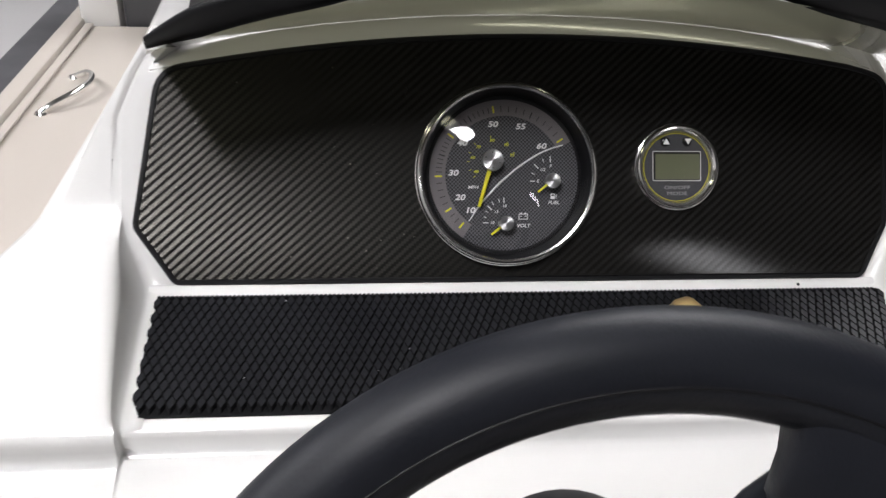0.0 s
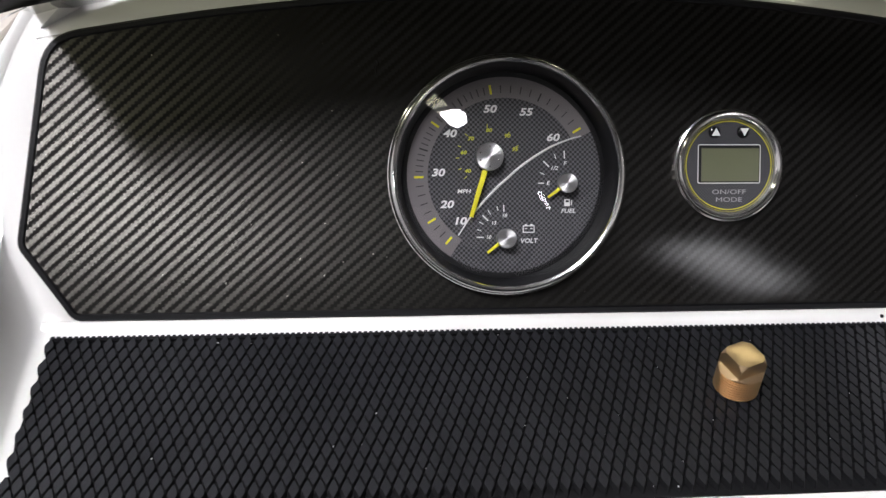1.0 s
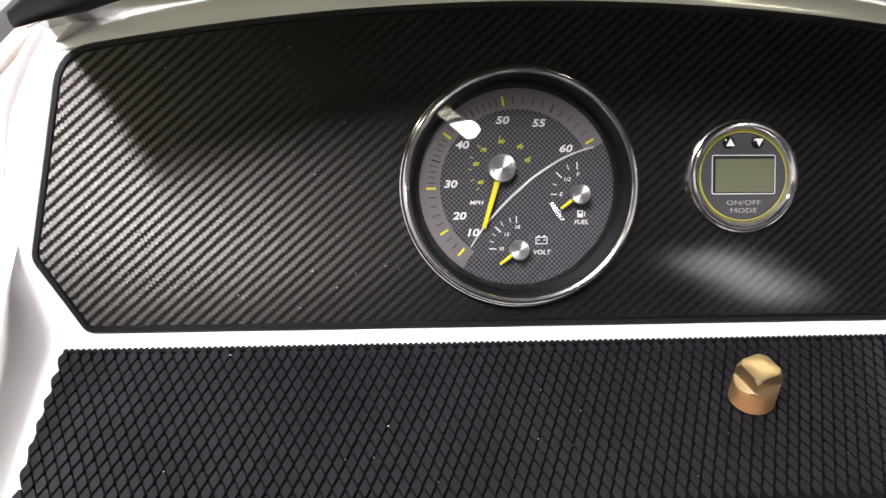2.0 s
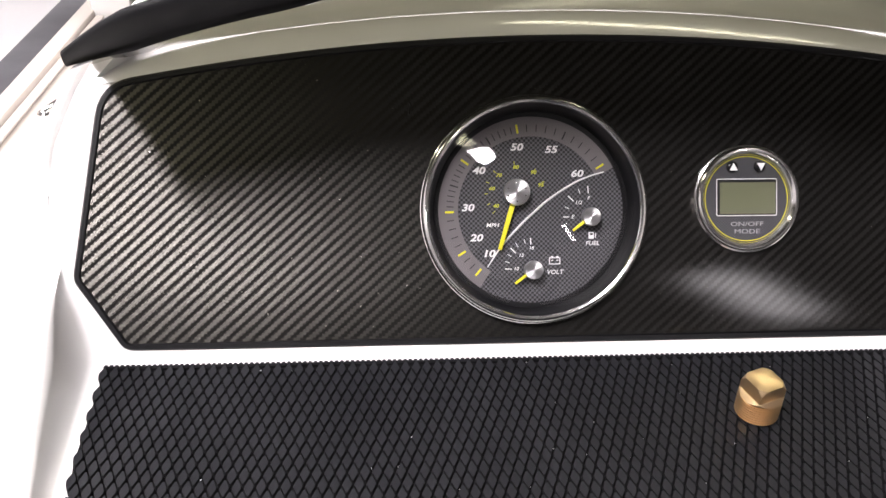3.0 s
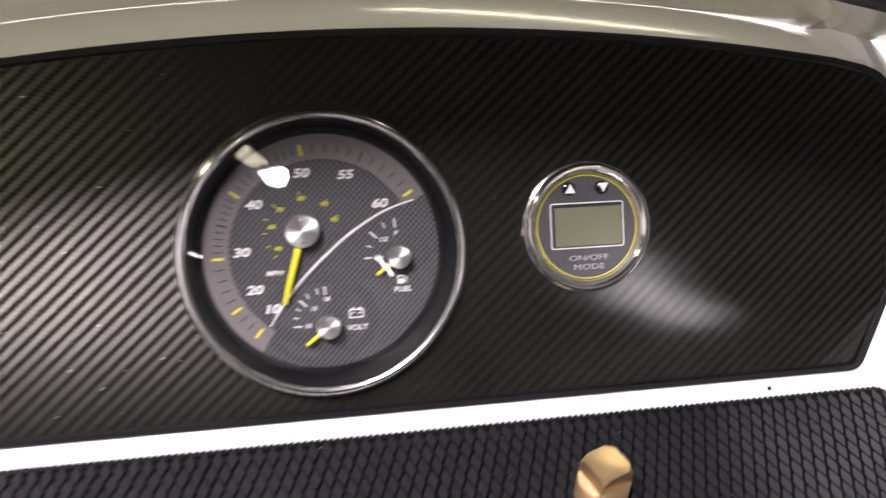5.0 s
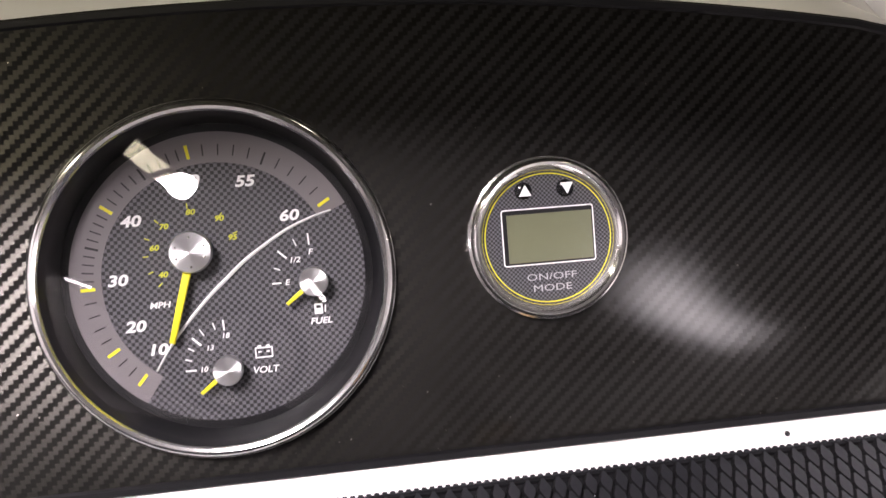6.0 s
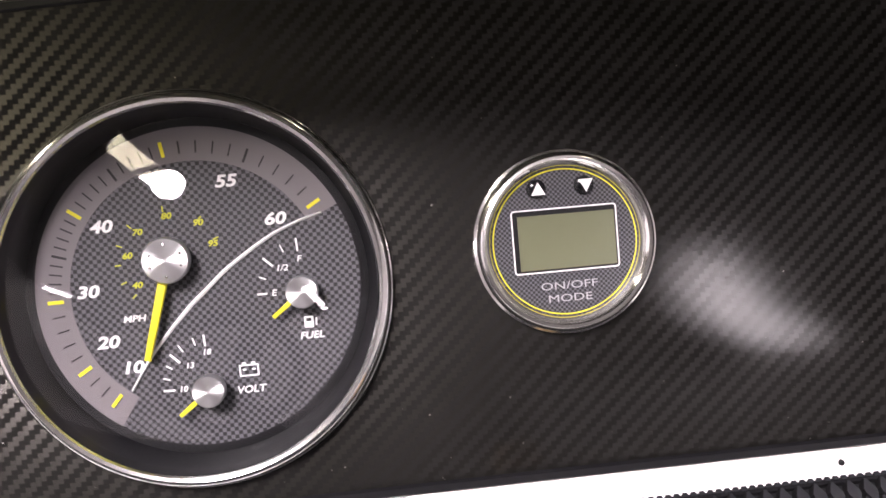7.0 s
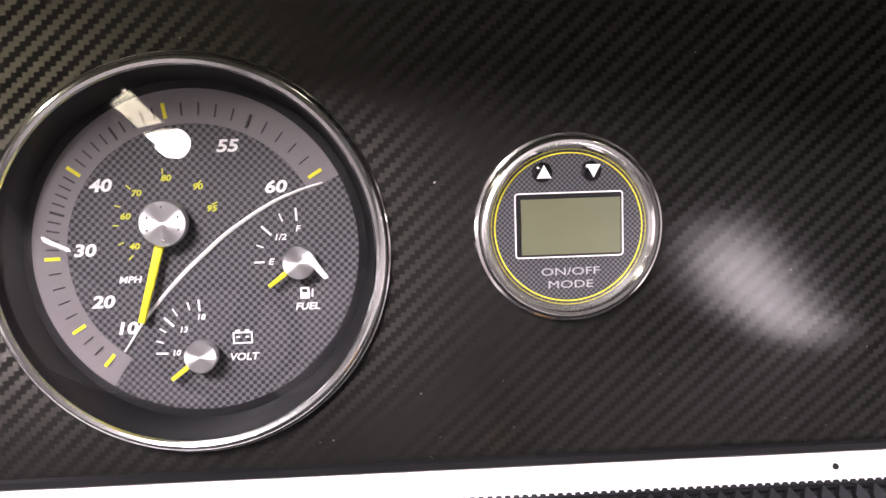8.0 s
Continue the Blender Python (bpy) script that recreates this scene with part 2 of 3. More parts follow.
def lettering(name, text, x, z, y, size, material, parent, lean=0.2, wide=1.0, weight=0.0):
    """Raised flat characters, centred on (x, z), that face the driver."""
    data = bpy.data.curves.new(name, "FONT")
    data.body, data.size, data.shear, data.align_x, data.align_y, data.offset = text, size, lean, "CENTER", "CENTER", weight
    data.resolution_u = 3
    ob = bpy.data.objects.new(name, data)
    scene.collection.objects.link(ob)
    bpy.context.view_layer.update()
    me = bpy.data.meshes.new_from_object(ob.evaluated_get(bpy.context.evaluated_depsgraph_get()))
    bpy.data.objects.remove(ob)
    me.transform(Matrix.Translation((x, y, z)) @ Matrix.Diagonal((wide, 1, 1, 1)) @ Matrix.Rotation(radians(90), 4, "X"))
    me.materials.clear()
    me.materials.append(material)
    made = new(name, me)
    made.parent = parent
    return made


def curve_through(points, steps):
    """A smooth line through points, with that many steps between each two."""
    ctrl, line = [Vector(p) for p in points], []
    for k in range(len(ctrl) - 1):
        p0, p1, p2, p3 = ctrl[max(k - 1, 0)], ctrl[k], ctrl[k + 1], ctrl[min(k + 2, len(ctrl) - 1)]
        for i in range(steps):
            f = i / steps
            line.append(0.5 * (2 * p1 + (p2 - p0) * f + (2 * p0 - 5 * p1 + 4 * p2 - p3) * f * f + (3 * p1 - p0 - 3 * p2 + p3) * f ** 3))
    return line + [ctrl[-1]]


def smoothstep(a, b, t):
    t = min(1.0, max(0.0, (t - a) / (b - a)))
    return t * t * (3 - 2 * t)


# ---------------------------------------------------------------- workshop round the boat
def workshop():
    lo, hi, wx0, wx1, wy0, wy1 = 0.0, 4.3, -7.0, 7.0, -9.0, 7.0
    floor = solid("floor", box(wx0, wx1, wy0, wy1, -0.2, lo), CONCRETE, Matrix(), "pale smooth concrete workshop floor", "floor", "structure")
    solid("ceiling", box(wx0, wx1, wy0, wy1, hi, hi + 0.2), CEILING, Matrix(), "dull grey workshop ceiling", "ceiling", "structure")
    for name, b in (("wall_north", (wx0, wx1, wy1, wy1 + 0.2)), ("wall_south", (wx0, wx1, wy0 - 0.2, wy0)), ("wall_west", (wx0 - 0.2, wx0, wy0, wy1)), ("wall_east", (wx1, wx1 + 0.2, wy0, wy1))):
        solid(name, box(*b, lo, hi), WALL_GREY if name == "wall_south" else WALL, Matrix(), "grey painted workshop wall" if name == "wall_south" else "plain painted workshop wall", "wall", "structure")


CEIL = 4.3


def ceiling_light(x, y, length, width, turn, material):
    m = pose(x, y, CEIL, 0, 0, turn)
    t = thing("ceiling_light", m, "white fluorescent ceiling light with a glowing diffuser", "ceiling light", "ceiling lights")
    part("housing", box(-length / 2 - 0.03, length / 2 + 0.03, -width / 2 - 0.03, width / 2 + 0.03, -0.08, 0.0, 0.01), GELCOAT, t)
    part("diffuser", box(-length / 2, length / 2, -width / 2, width / 2, -0.11, -0.082, 0.008), material, t, "glowing white diffuser")


def high_bay_light(x, y, size, material):
    t = thing("high_bay_light", pose(x, y, CEIL), "round bright high-bay lamp fixed to the ceiling", "ceiling light", "high-bay lights")
    bm = bmesh.new()
    bmesh.ops.create_cone(bm, cap_ends=True, segments=48, radius1=0.335 * size, radius2=0.16 * size, depth=0.09, matrix=Matrix.Translation((0, 0, -0.045)))
    part("housing", bm, GELCOAT, t)
    bm = bmesh.new()
    bmesh.ops.create_cone(bm, cap_ends=True, segments=48, radius1=0.325 * size, radius2=0.33 * size, depth=0.03, matrix=Matrix.Translation((0, 0, -0.107)))
    part("lens", bm, material, t, "glowing round lens")


workshop()
LAMPS = [
    (-1.16, -1.06, 1.02, 0.33, 125, STRIP),
    (3.45, -7.05, 3.7, 0.28, -56, FAR),
    (-6.0, -4.55, 1.3, 0.3, 145, LAMP),
    # unseen fill lamp, added to brighten the console's flank
    (-4.0, 1.5, 2.4, 0.3, 129, FILL),
    (1.3, 2.7, 2.4, 0.3, 129, NORTH),
]
for row in LAMPS:
    ceiling_light(*row)
high_bay_light(-0.77, -1.55, 0.8, KEY)

# ---------------------------------------------------------------- the boat's console
MID = 0.023
LEFT, RIGHT = -0.244, 0.290


def panel_top(x):
    return 0.0916 - 0.362 * (x - 0.040) ** 2


def edge_left(z):
    return -0.249 - (0.085 - z) * 0.58


MAT_A, MAT_B = Vector((0, -0.0040, -0.0965)), Vector((0, -0.095, -0.1655))


def along(points, z):
    """Straight lines between rows of (z, value, value), z falling."""
    if z >= points[0][0]:
        return points[0][1:]
    for a, b in zip(points, points[1:]):
        if z >= b[0]:
            f = (a[0] - z) / (a[0] - b[0])
            return tuple(p + (q - p) * f for p, q in zip(a[1:], b[1:]))
    return points[-1][1:]


# outer skin of the cheeks beside the shelf (z, y), their crease (z, x) and the foot of the recess wall (z, x, y)
CHEEK = [(0.112, 0.012), (0.088, 0.003), (0.0, 0.0022), (-0.040, 0.0018), (-0.050, -0.006), (-0.062, -0.023), (-0.092, -0.046), (-0.118, -0.068), (-0.150, -0.096), (-0.160, -0.103),
         (-0.168, -0.1085), (-0.172, -0.1095), (-0.176, -0.1080), (-0.185, -0.1010), (-0.189, -0.1010), (-0.194, -0.1035), (-0.210, -0.118), (-0.300, -0.160), (-0.430, -0.190)]
MIDDLE = [(-0.1655, -0.0950), (-0.1685, -0.0985), (-0.1710, -0.0995), (-0.1740, -0.0980), (-0.1830, -0.0920), (-0.1870, -0.0940), (-0.1920, -0.0990), (-0.210, -0.118), (-0.300, -0.160), (-0.430, -0.190)]
CREASE = [(-0.050, -0.2630), (-0.062, -0.2600), (-0.118, -0.2520), (-0.160, -0.2440), (-0.168, -0.2400)]
FOOT = [(-0.050, -0.2620, 0.0016), (-0.088, -0.2462, 0.0016), (-0.0960, -0.2440, -0.0050), (-0.163, -0.2385, -0.095), (-0.168, -0.2385, -0.1000)]


def console():
    t = thing("dashboard_console", DASH, "glossy white moulded boat dashboard console with a recessed shelf", "dashboard")
    # middle: face behind the panel, ledge, shelf, lip and lower front
    mid = [(0.020, 0.062), (0.0165, 0.058), (0.0165, -0.070), (0.010, -0.086), (0.0015, -0.0885), (-0.0005, -0.0895), (-0.0025, -0.0930), (-0.0040, -0.0965), (-0.050, -0.1307)]
    mid += [(y, z) for z, y in MIDDLE]
    xs = [LEFT + (RIGHT - LEFT) * k / 24 for k in range(25)]
    part("dash_face", grid([[(x, y, z) for y, z in mid] for x in xs]), GELCOAT, t, sharp=70)
    # cheeks, each with its crease and the wall of the recess
    zs = [0.094, 0.088, 0.080, 0.074, 0.068, 0.060, 0.030, 0.0, -0.025, -0.040, -0.046, -0.052, -0.058, -0.065, -0.074, -0.082, -0.088, -0.0925, -0.096, -0.104, -0.118, -0.134, -0.150, -0.160, -0.1635, -0.168,
          -0.172, -0.176, -0.180, -0.184, -0.188, -0.192, -0.200, -0.210, -0.300, -0.430]
    for side in (-1, 1):
        rows = []
        for z in zs:
            (y,), (xc,), (xf, yf) = along(CHEEK, z), along(CREASE, z), along(FOOT, z)
            xo = edge_left(max(z, -0.20))
            xc = max(xc, xo + 0.012)
            xf = max(xf, xc + 0.0008)
            if z > -0.05:
                yf = max(y, 0.0018)
            if z < -0.168:
                (yf,) = along(MIDDLE, z)
            c, f = Vector((xc, y, z)), Vector((xf, yf, z))
            d = f - c
            row = [(xo + 0.030, y + 0.34, z - 0.12), (xo + 0.006, y + 0.045, z), (xo + 0.001, y + 0.016, z), (xo + 0.0015, y + 0.006, z), (xo + 0.008, y + 0.001, z)]
            row += [(xo + (xc - xo) * q, y, z) for q in (0.25, 0.6, 0.85)]
            row += [tuple(c + Vector((-0.006, 0, 0))), tuple(c + Vector((-0.0022, 0.0008, 0)) + d * 0.02), tuple(c + d * 0.10 + Vector((0.0004, 0, 0))), tuple(c + d * 0.22), tuple(c + d * 0.55), tuple(c + d * 0.86), tuple(f + Vector((0.0012, 0.0, 0))), tuple(f + Vector((0.006, 0.0005, 0)))]
            if z > -0.095:
                xe = -0.228 if z < 0.061 else -0.2405 + 0.9 * max(0.0, z - 0.068)
                row.append((xe, (y if z > 0.061 else 0.0022) if z > -0.089 else yf + 0.001, z))
                row.append((xe + (0.004 if z > 0.061 else 0.002), 0.036 if z > 0.061 else 0.006, z + 0.004))
            else:
                row.append((xf + 0.012, yf + 0.0012, z))
                row.append((xf + 0.013, yf + 0.0032, z))
            rows.append([((x if side < 0 else 2 * MID - x), yy, zz) for x, yy, zz in row])
        part("cheek", grid(rows), GELCOAT, t, sharp=80)
    # ledge over the panel, back to the foot of the windscreen
    rows = []
    for k in range(41):
        x = -0.2430 + 0.532 * k / 40
        z = panel_top(x)
        rows.append([(x, 0.0165, z - 0.004), (x, 0.0035, z - 0.0015), (x, 0.0022, z), (x, 0.0040, z + 0.0035), (x, 0.028, z + 0.0205), (x, 0.034, z + 0.023), (MID + (x - MID) * 0.76, 0.30, z + 0.18)])
    part("top_ledge", grid(rows), GELCOAT, t)
    # shoulders that run forward on either side of the windscreen
    for side in (-1, 1):
        rows = []
        for k in range(13):
            y = 0.016 + 0.40 * k / 12
            xo, z = -0.2525 - 0.172 * (y - 0.016), 0.0870 + 0.375 * (y - 0.016)
            rows.append([((x if side < 0 else 2 * MID - x), y, h) for x, h in ((xo + 0.030, z - 0.004), (xo + 0.018, z + 0.002), (xo + 0.006, z + 0.001), (xo + 0.001, z - 0.003), (xo, z - 0.012), (xo + 0.004, z - 0.20))])
        part("shoulder", grid(rows), GELCOAT, t, sharp=80)
    for x, y, z in ((0.2293, -0.0022, -0.0932),):
        part("screw", lathe([(0.0012, y + 0.001), (0.0012, y - 0.0005), (0.0008, y - 0.001), (0.0, y - 0.001)], 16, x, z), BLACK_EDGE, t, "small black screw")
    return t


console()


def windscreen():
    t = thing("windscreen", DASH, "low smoked acrylic windscreen raked over the dashboard with black trim", "windscreen")
    base, top = [], []
    n = 48
    for k in range(n + 1):
        u = -1 + 2 * k / n
        xb = MID + 0.0005 + 0.268 * u
        base.append(Vector((xb, 0.030 - 0.02 * abs(u) ** 6, panel_top(xb) + 0.0215 - 0.008 * abs(u) ** 6)))
        xt = MID + 0.0165 + 0.262 * u
        top.append(Vector((xt, -0.115 + 0.02 * abs(u) ** 8, 0.095 - 0.62 * (xt - 0.040) ** 2)))
    rows = [[b.lerp(p, s) + Vector((0, 0, 0.004 * math.sin(math.pi * s))) for s in (0, 0.25, 0.5, 0.75, 1.0)] for b, p in zip(base, top)]
    sheet = part("acrylic_sheet", grid(rows), SMOKED, t, "olive-tinted smoked acrylic sheet")
    radii = [0.0098 * max(0.40, min(1.0, 0.40 + 0.22 * min(k, n - k))) * (1 - 0.5 * smoothstep(9, 14, min(k, n - k))) for k in range(n + 1)]
    # flat channel pushed over the sheet's edge
    flat, thick = Vector((0, -0.89, 0.456)), Vector((0, 0.456, 0.89))
    rows = []
    for p, r in zip(top, radii):
        c = p + Vector((0, -0.0008, 0.0069))
        rows.append([c + flat * (1.28 * r * math.cos(math.tau * j / 18)) + thick * (0.56 * r * math.sin(math.tau * j / 18)) for j in range(18)])
    rows.insert(0, [sum(rows[0], Vector()) / 18] * 18)
    rows.append([sum(rows[-1], Vector()) / 18] * 18)
    part("edge_trim", grid(rows, close=True), BLACK_EDGE, t, "thick black rubber edge trim")


windscreen()

# ---------------------------------------------------------------- instrument panel
GX, GZ = 0.0093, -0.0105
PANEL = [(-0.2275, -0.0890, 0.010), (-0.2557, -0.0480, 0.012), (-0.2385, 0.0640, 0.026)]
PANEL += [(x, panel_top(x), 0) for x in [-0.20 + 0.47 * k / 30 for k in range(31)]]
PANEL += [(0.3030, 0.0640, 0.026), (0.3010, -0.0480, 0.012), (0.2820, -0.0890, 0.010)]
PANEL_OUT = rounded(PANEL)


def instrument_panel():
    t = thing("instrument_panel", DASH, "satin black carbon-weave instrument panel with rounded corners", "instrument panel")
    centre = Vector((GX, GZ))
    n = len(PANEL_OUT)
    fine = [Vector(PANEL_OUT[k]).lerp(Vector(PANEL_OUT[(k + 1) % n]), i / m) for k in range(n) for m in [1 + int((Vector(PANEL_OUT[(k + 1) % n]) - Vector(PANEL_OUT[k])).length / 0.01)] for i in range(m)]
    hole = [centre + (p - centre).normalized() * 0.0620 for p in fine]

    def roll(p):
        """The board rolls off a little towards its lower edge."""
        return 0.9 * max(0.0, -0.038 - p.y) ** 2

    rings = [[a.lerp(b, k / 14) for a, b in zip(fine, hole)] for k in range(15)]
    bm = grid([[(p.x, 0.007, p.y) for p in fine]] + [[(p.x, roll(p), p.y) for p in row] for row in rings] + [[(p.x, 0.007, p.y) for p in hole]], close=True)
    part("board", bm, WEAVE, t)
    centre = Vector((MID, 0.0))
    inner = []
    n = len(PANEL_OUT)
    for k in range(n):
        a, p, b = Vector(PANEL_OUT[k - 1]), Vector(PANEL_OUT[k]), Vector(PANEL_OUT[(k + 1) % n])
        d = (b - a).normalized()
        s = Vector((-d.y, d.x))
        if s.dot(centre - p) < 0:
            s = -s
        inner.append(tuple(p + s * 0.0042))
    bm = grid([[(x, 0.001, z) for x, z in PANEL_OUT], [(x, -0.0012, z) for x, z in [tuple(Vector(p).lerp(Vector(q), 0.25)) for p, q in zip(PANEL_OUT, inner)]],
               [(x, -0.0012, z) for x, z in [tuple(Vector(p).lerp(Vector(q), 0.8)) for p, q in zip(PANEL_OUT, inner)]], [(x, 0.0002, z) for x, z in inner]], close=True)
    part("edging", bm, BLACK_EDGE, t, "thin black rounded edging")
    mark = [(-0.0628, -0.0001, 0.0520), (-0.0620, -0.0001, 0.0500), (-0.0633, -0.0001, 0.0482), (-0.0631, -0.0001, 0.0452)]
    part("scuff", tube(curve_through(mark, 4), 0.0004, 6), BLACK_EDGE, t, "small black scuff in the vinyl")


instrument_panel()

# ---------------------------------------------------------------- speedometer


def on_gauge(angle, r):
    return GX + r * math.cos(radians(angle)), GZ + r * math.sin(radians(angle))


def speedometer():
    t = thing("speedometer", DASH, "round chrome-rimmed speedometer with fuel and volt dials under domed glass", "gauge", "dashboard gauges")
    part("bezel", lathe([(0.0632, 0.001), (0.0662, 0.0), (0.0669, -0.0010), (0.0668, -0.0022), (0.0663, -0.0027), (0.0662, -0.0036), (0.0656, -0.0053), (0.0646, -0.0065), (0.0634, -0.0070), (0.0623, -0.0066), (0.0617, -0.0054)], 128, GX, GZ), CHROME, t, "polished chrome bezel")
    part("shroud", lathe([(0.0617, -0.0056), (0.0613, -0.0034), (0.0608, 0.000), (0.0600, 0.005), (0.0586, 0.0105), (0.0572, 0.0106)], 96, GX, GZ), SHROUD, t, "satin black inner shroud")
    part("dial", lathe([(0.0, 0.0085), (0.030, 0.0085), (0.0584, 0.0085)], 96, GX, GZ), DIAL, t, "dark grey dial printed with black honeycomb dots")
    part("dial_rim", lathe([(0.0556, 0.0082), (0.0584, 0.0082)], 96, GX, GZ), SHROUD, t)
    arc = [229 + 7 - (229 + 7 - 26.5) * k / 90 for k in range(91)]
    part("scale_band", grid([[(x, 0.0082, z) for x, z in (on_gauge(a, r) for a in arc)] for r in (0.0438, 0.0556)]), BAND, t, "grey printed scale band")
    marks = [(229, 0), (211.5, 1), (181, 3), (144, 4), (99.5, 5), (65.5, 5.5), (31.5, 6)]
    for a, kind in marks:
        if a == 65.5:
            continue
        (x0, z0), (x1, z1) = on_gauge(a, 0.0462), on_gauge(a, 0.0515)
        part("speed_mark", bar(x0, z0, x1, z1, 0.0012, 0.0080), YELLOW_INK, t)
    for (a, _), (b, _), n in zip(marks, marks[1:], (2, 5, 10, 10, 5, 5)):
        for k in range(n + (1 if n == 2 else 0)):
            if k == 0 and a != 65.5:
                continue
            ang = a + (b - a) * k / (n + (1 if n == 2 else 0))
            bold = n == 10 and k == 5 or a == 65.5 and k == 0
            (x0, z0), (x1, z1) = on_gauge(ang, 0.0465 if not bold else 0.0458), on_gauge(ang, 0.0508)
            part("minor_mark", bar(x0, z0, x1, z1, 0.0005 if not bold else 0.0008, 0.0080), BLACK_INK, t)
    # sweeping white line
    pts = [(-0.0172, -0.0445), (-0.0105, -0.0345), (-0.0041, -0.0268), (0.0048, -0.0175), (0.0110, -0.0120), (0.0200, -0.0044), (0.0344, 0.0048), (0.0449, 0.0093), (0.0535, 0.0118)]
    line = curve_through(pts, 6)
    rows = []
    for k, p in enumerate(line):
        d = (line[min(k + 1, len(line) - 1)] - line[max(k - 1, 0)]).normalized().orthogonal() * 0.0006 * (0.6 + 0.6 * math.sin(math.pi * k / (len(line) - 1)))
        rows.append([(p.x + d.x, 0.0079, p.y + d.y), (p.x, 0.0074, p.y), (p.x - d.x, 0.0079, p.y - d.y)])
    part("divider_line", grid(rows), WHITE_INK, t, "curved white divider line")
    for text, x, z in (("10", -0.0165, -0.0365), ("20", -0.0238, -0.0270), ("30", -0.0288, -0.0090), ("40", -0.0220, 0.0130), ("50", 0.0008, 0.0268), ("55", 0.0215, 0.0252), ("60", 0.0370, 0.0108)):
        lettering("speed_number", text, x, z, 0.0080, 0.0058, WHITE_INK, t, wide=1.28, weight=0.00018)
    for text, x, z in (("40", -0.0118, -0.0080), ("60", -0.0142, 0.0024), ("70", -0.0100, 0.0102), ("80", 0.0003, 0.0150), ("90", 0.0108, 0.0118), ("95", 0.0152, 0.0042)):
        lettering("metric_number", text, x, z, 0.0080, 0.0029, DIM_YELLOW, t, wide=1.2, weight=0.0001)
    for a in (222, 203, 182, 160, 135, 92, 49, 20):
        x, z = math.cos(radians(a)), math.sin(radians(a))
        part("metric_mark", bar(x * 0.0165, z * 0.0165, x * 0.0185, z * 0.0185, 0.0004, 0.0081), DIM_YELLOW, t)
    lettering("unit_label", "MPH", -0.0140, -0.0195, 0.0080, 0.0032, WHITE_INK, t, wide=1.2, weight=0.00006)
    # fuel dial
    fx, fz, vx, vz = 0.0447, -0.0150, 0.0098, -0.0462
    for a, r0, r1, w in ((180, 0.0125, 0.0160, 0.0006), (158, 0.0135, 0.0160, 0.0004), (136, 0.0135, 0.0180, 0.0007), (112, 0.0150, 0.0180, 0.0004), (93, 0.0140, 0.0185, 0.0006)):
        x, z = math.cos(radians(a)), math.sin(radians(a))
        part("fuel_mark", bar(fx + x * r0, fz + z * r0, fx + x * r1, fz + z * r1, w, 0.0081), WHITE_INK, t)
    for a, r0, r1, w in ((178, 0.0125, 0.0165, 0.0006), (163, 0.0145, 0.0170, 0.0004), (148, 0.0150, 0.0175, 0.0004), (135, 0.0140, 0.0185, 0.0007), (122, 0.0160, 0.0190, 0.0004), (105, 0.0160, 0.0188, 0.0004), (93, 0.0150, 0.0190, 0.0006)):
        x, z = math.cos(radians(a)), math.sin(radians(a))
        part("volt_mark", bar(vx + x * r0, vz + z * r0, vx + x * r1, vz + z * r1, w, 0.0081), WHITE_INK, t)
    for text, x, z, s in (("E", fx - 0.0103, fz, 0.0030), ("1/2", fx - 0.0068, fz + 0.0085, 0.0030), ("F", fx - 0.0006, fz + 0.0112, 0.0030), ("FUEL", fx + 0.0015, fz - 0.0160, 0.0034)):
        lettering("fuel_label", text, x, z, 0.0080, s, WHITE_INK, t, wide=1.15, weight=0.00005)
    for text, x, z, s in (("10", vx - 0.0098, vz + 0.0005, 0.0028), ("13", vx - 0.0068, vz + 0.0086, 0.0028), ("18", vx - 0.0006, vz + 0.0128, 0.0028), ("VOLT", vx + 0.0135, vz - 0.0018, 0.0036)):
        lettering("volt_label", text, x, z, 0.0080, s, WHITE_INK, t, wide=1.1, weight=0.00005)
    # pump and battery signs
    part("pump_sign", plate(rounded([(fx - 0.0007, fz - 0.0132, 0.0002), (fx + 0.0025, fz - 0.0132, 0.0002), (fx + 0.0025, fz - 0.0092, 0.0004), (fx - 0.0007, fz - 0.0092, 0.0004)]), 0.0079, 0.0082), WHITE_INK, t)
    part("pump_window", plate([(fx, fz - 0.0110), (fx + 0.0018, fz - 0.0110), (fx + 0.0018, fz - 0.0098), (fx, fz - 0.0098)], 0.0077, 0.0082), BLACK_INK, t)
    part("pump_hose", bar(fx + 0.0034, fz - 0.0126, fx + 0.0036, fz - 0.0099, 0.0005, 0.0081), WHITE_INK, t)
    bx, bz = vx + 0.0135, vz + 0.0050
    o = [(bx - 0.0034, bz - 0.0021), (bx + 0.0034, bz - 0.0021), (bx + 0.0034, bz + 0.0021), (bx - 0.0034, bz + 0.0021)]
    i = [(bx + (x - bx) * 0.85, bz + (z - bz) * 0.76) for x, z in o]
    part("battery_sign", ring_plate(o, i, 0.0080), WHITE_INK, t)
    for x, w in ((bx - 0.0016, 0.0014), (bx + 0.0016, 0.0014)):
        part("battery_pole", bar(x - w / 2, bz + 0.0025, x + w / 2, bz + 0.0025, 0.0007, 0.0081), WHITE_INK, t)
        part("battery_mark", bar(x - 0.0006, bz + 0.0003, x + 0.0006, bz + 0.0003, 0.0005, 0.0081), WHITE_INK, t)
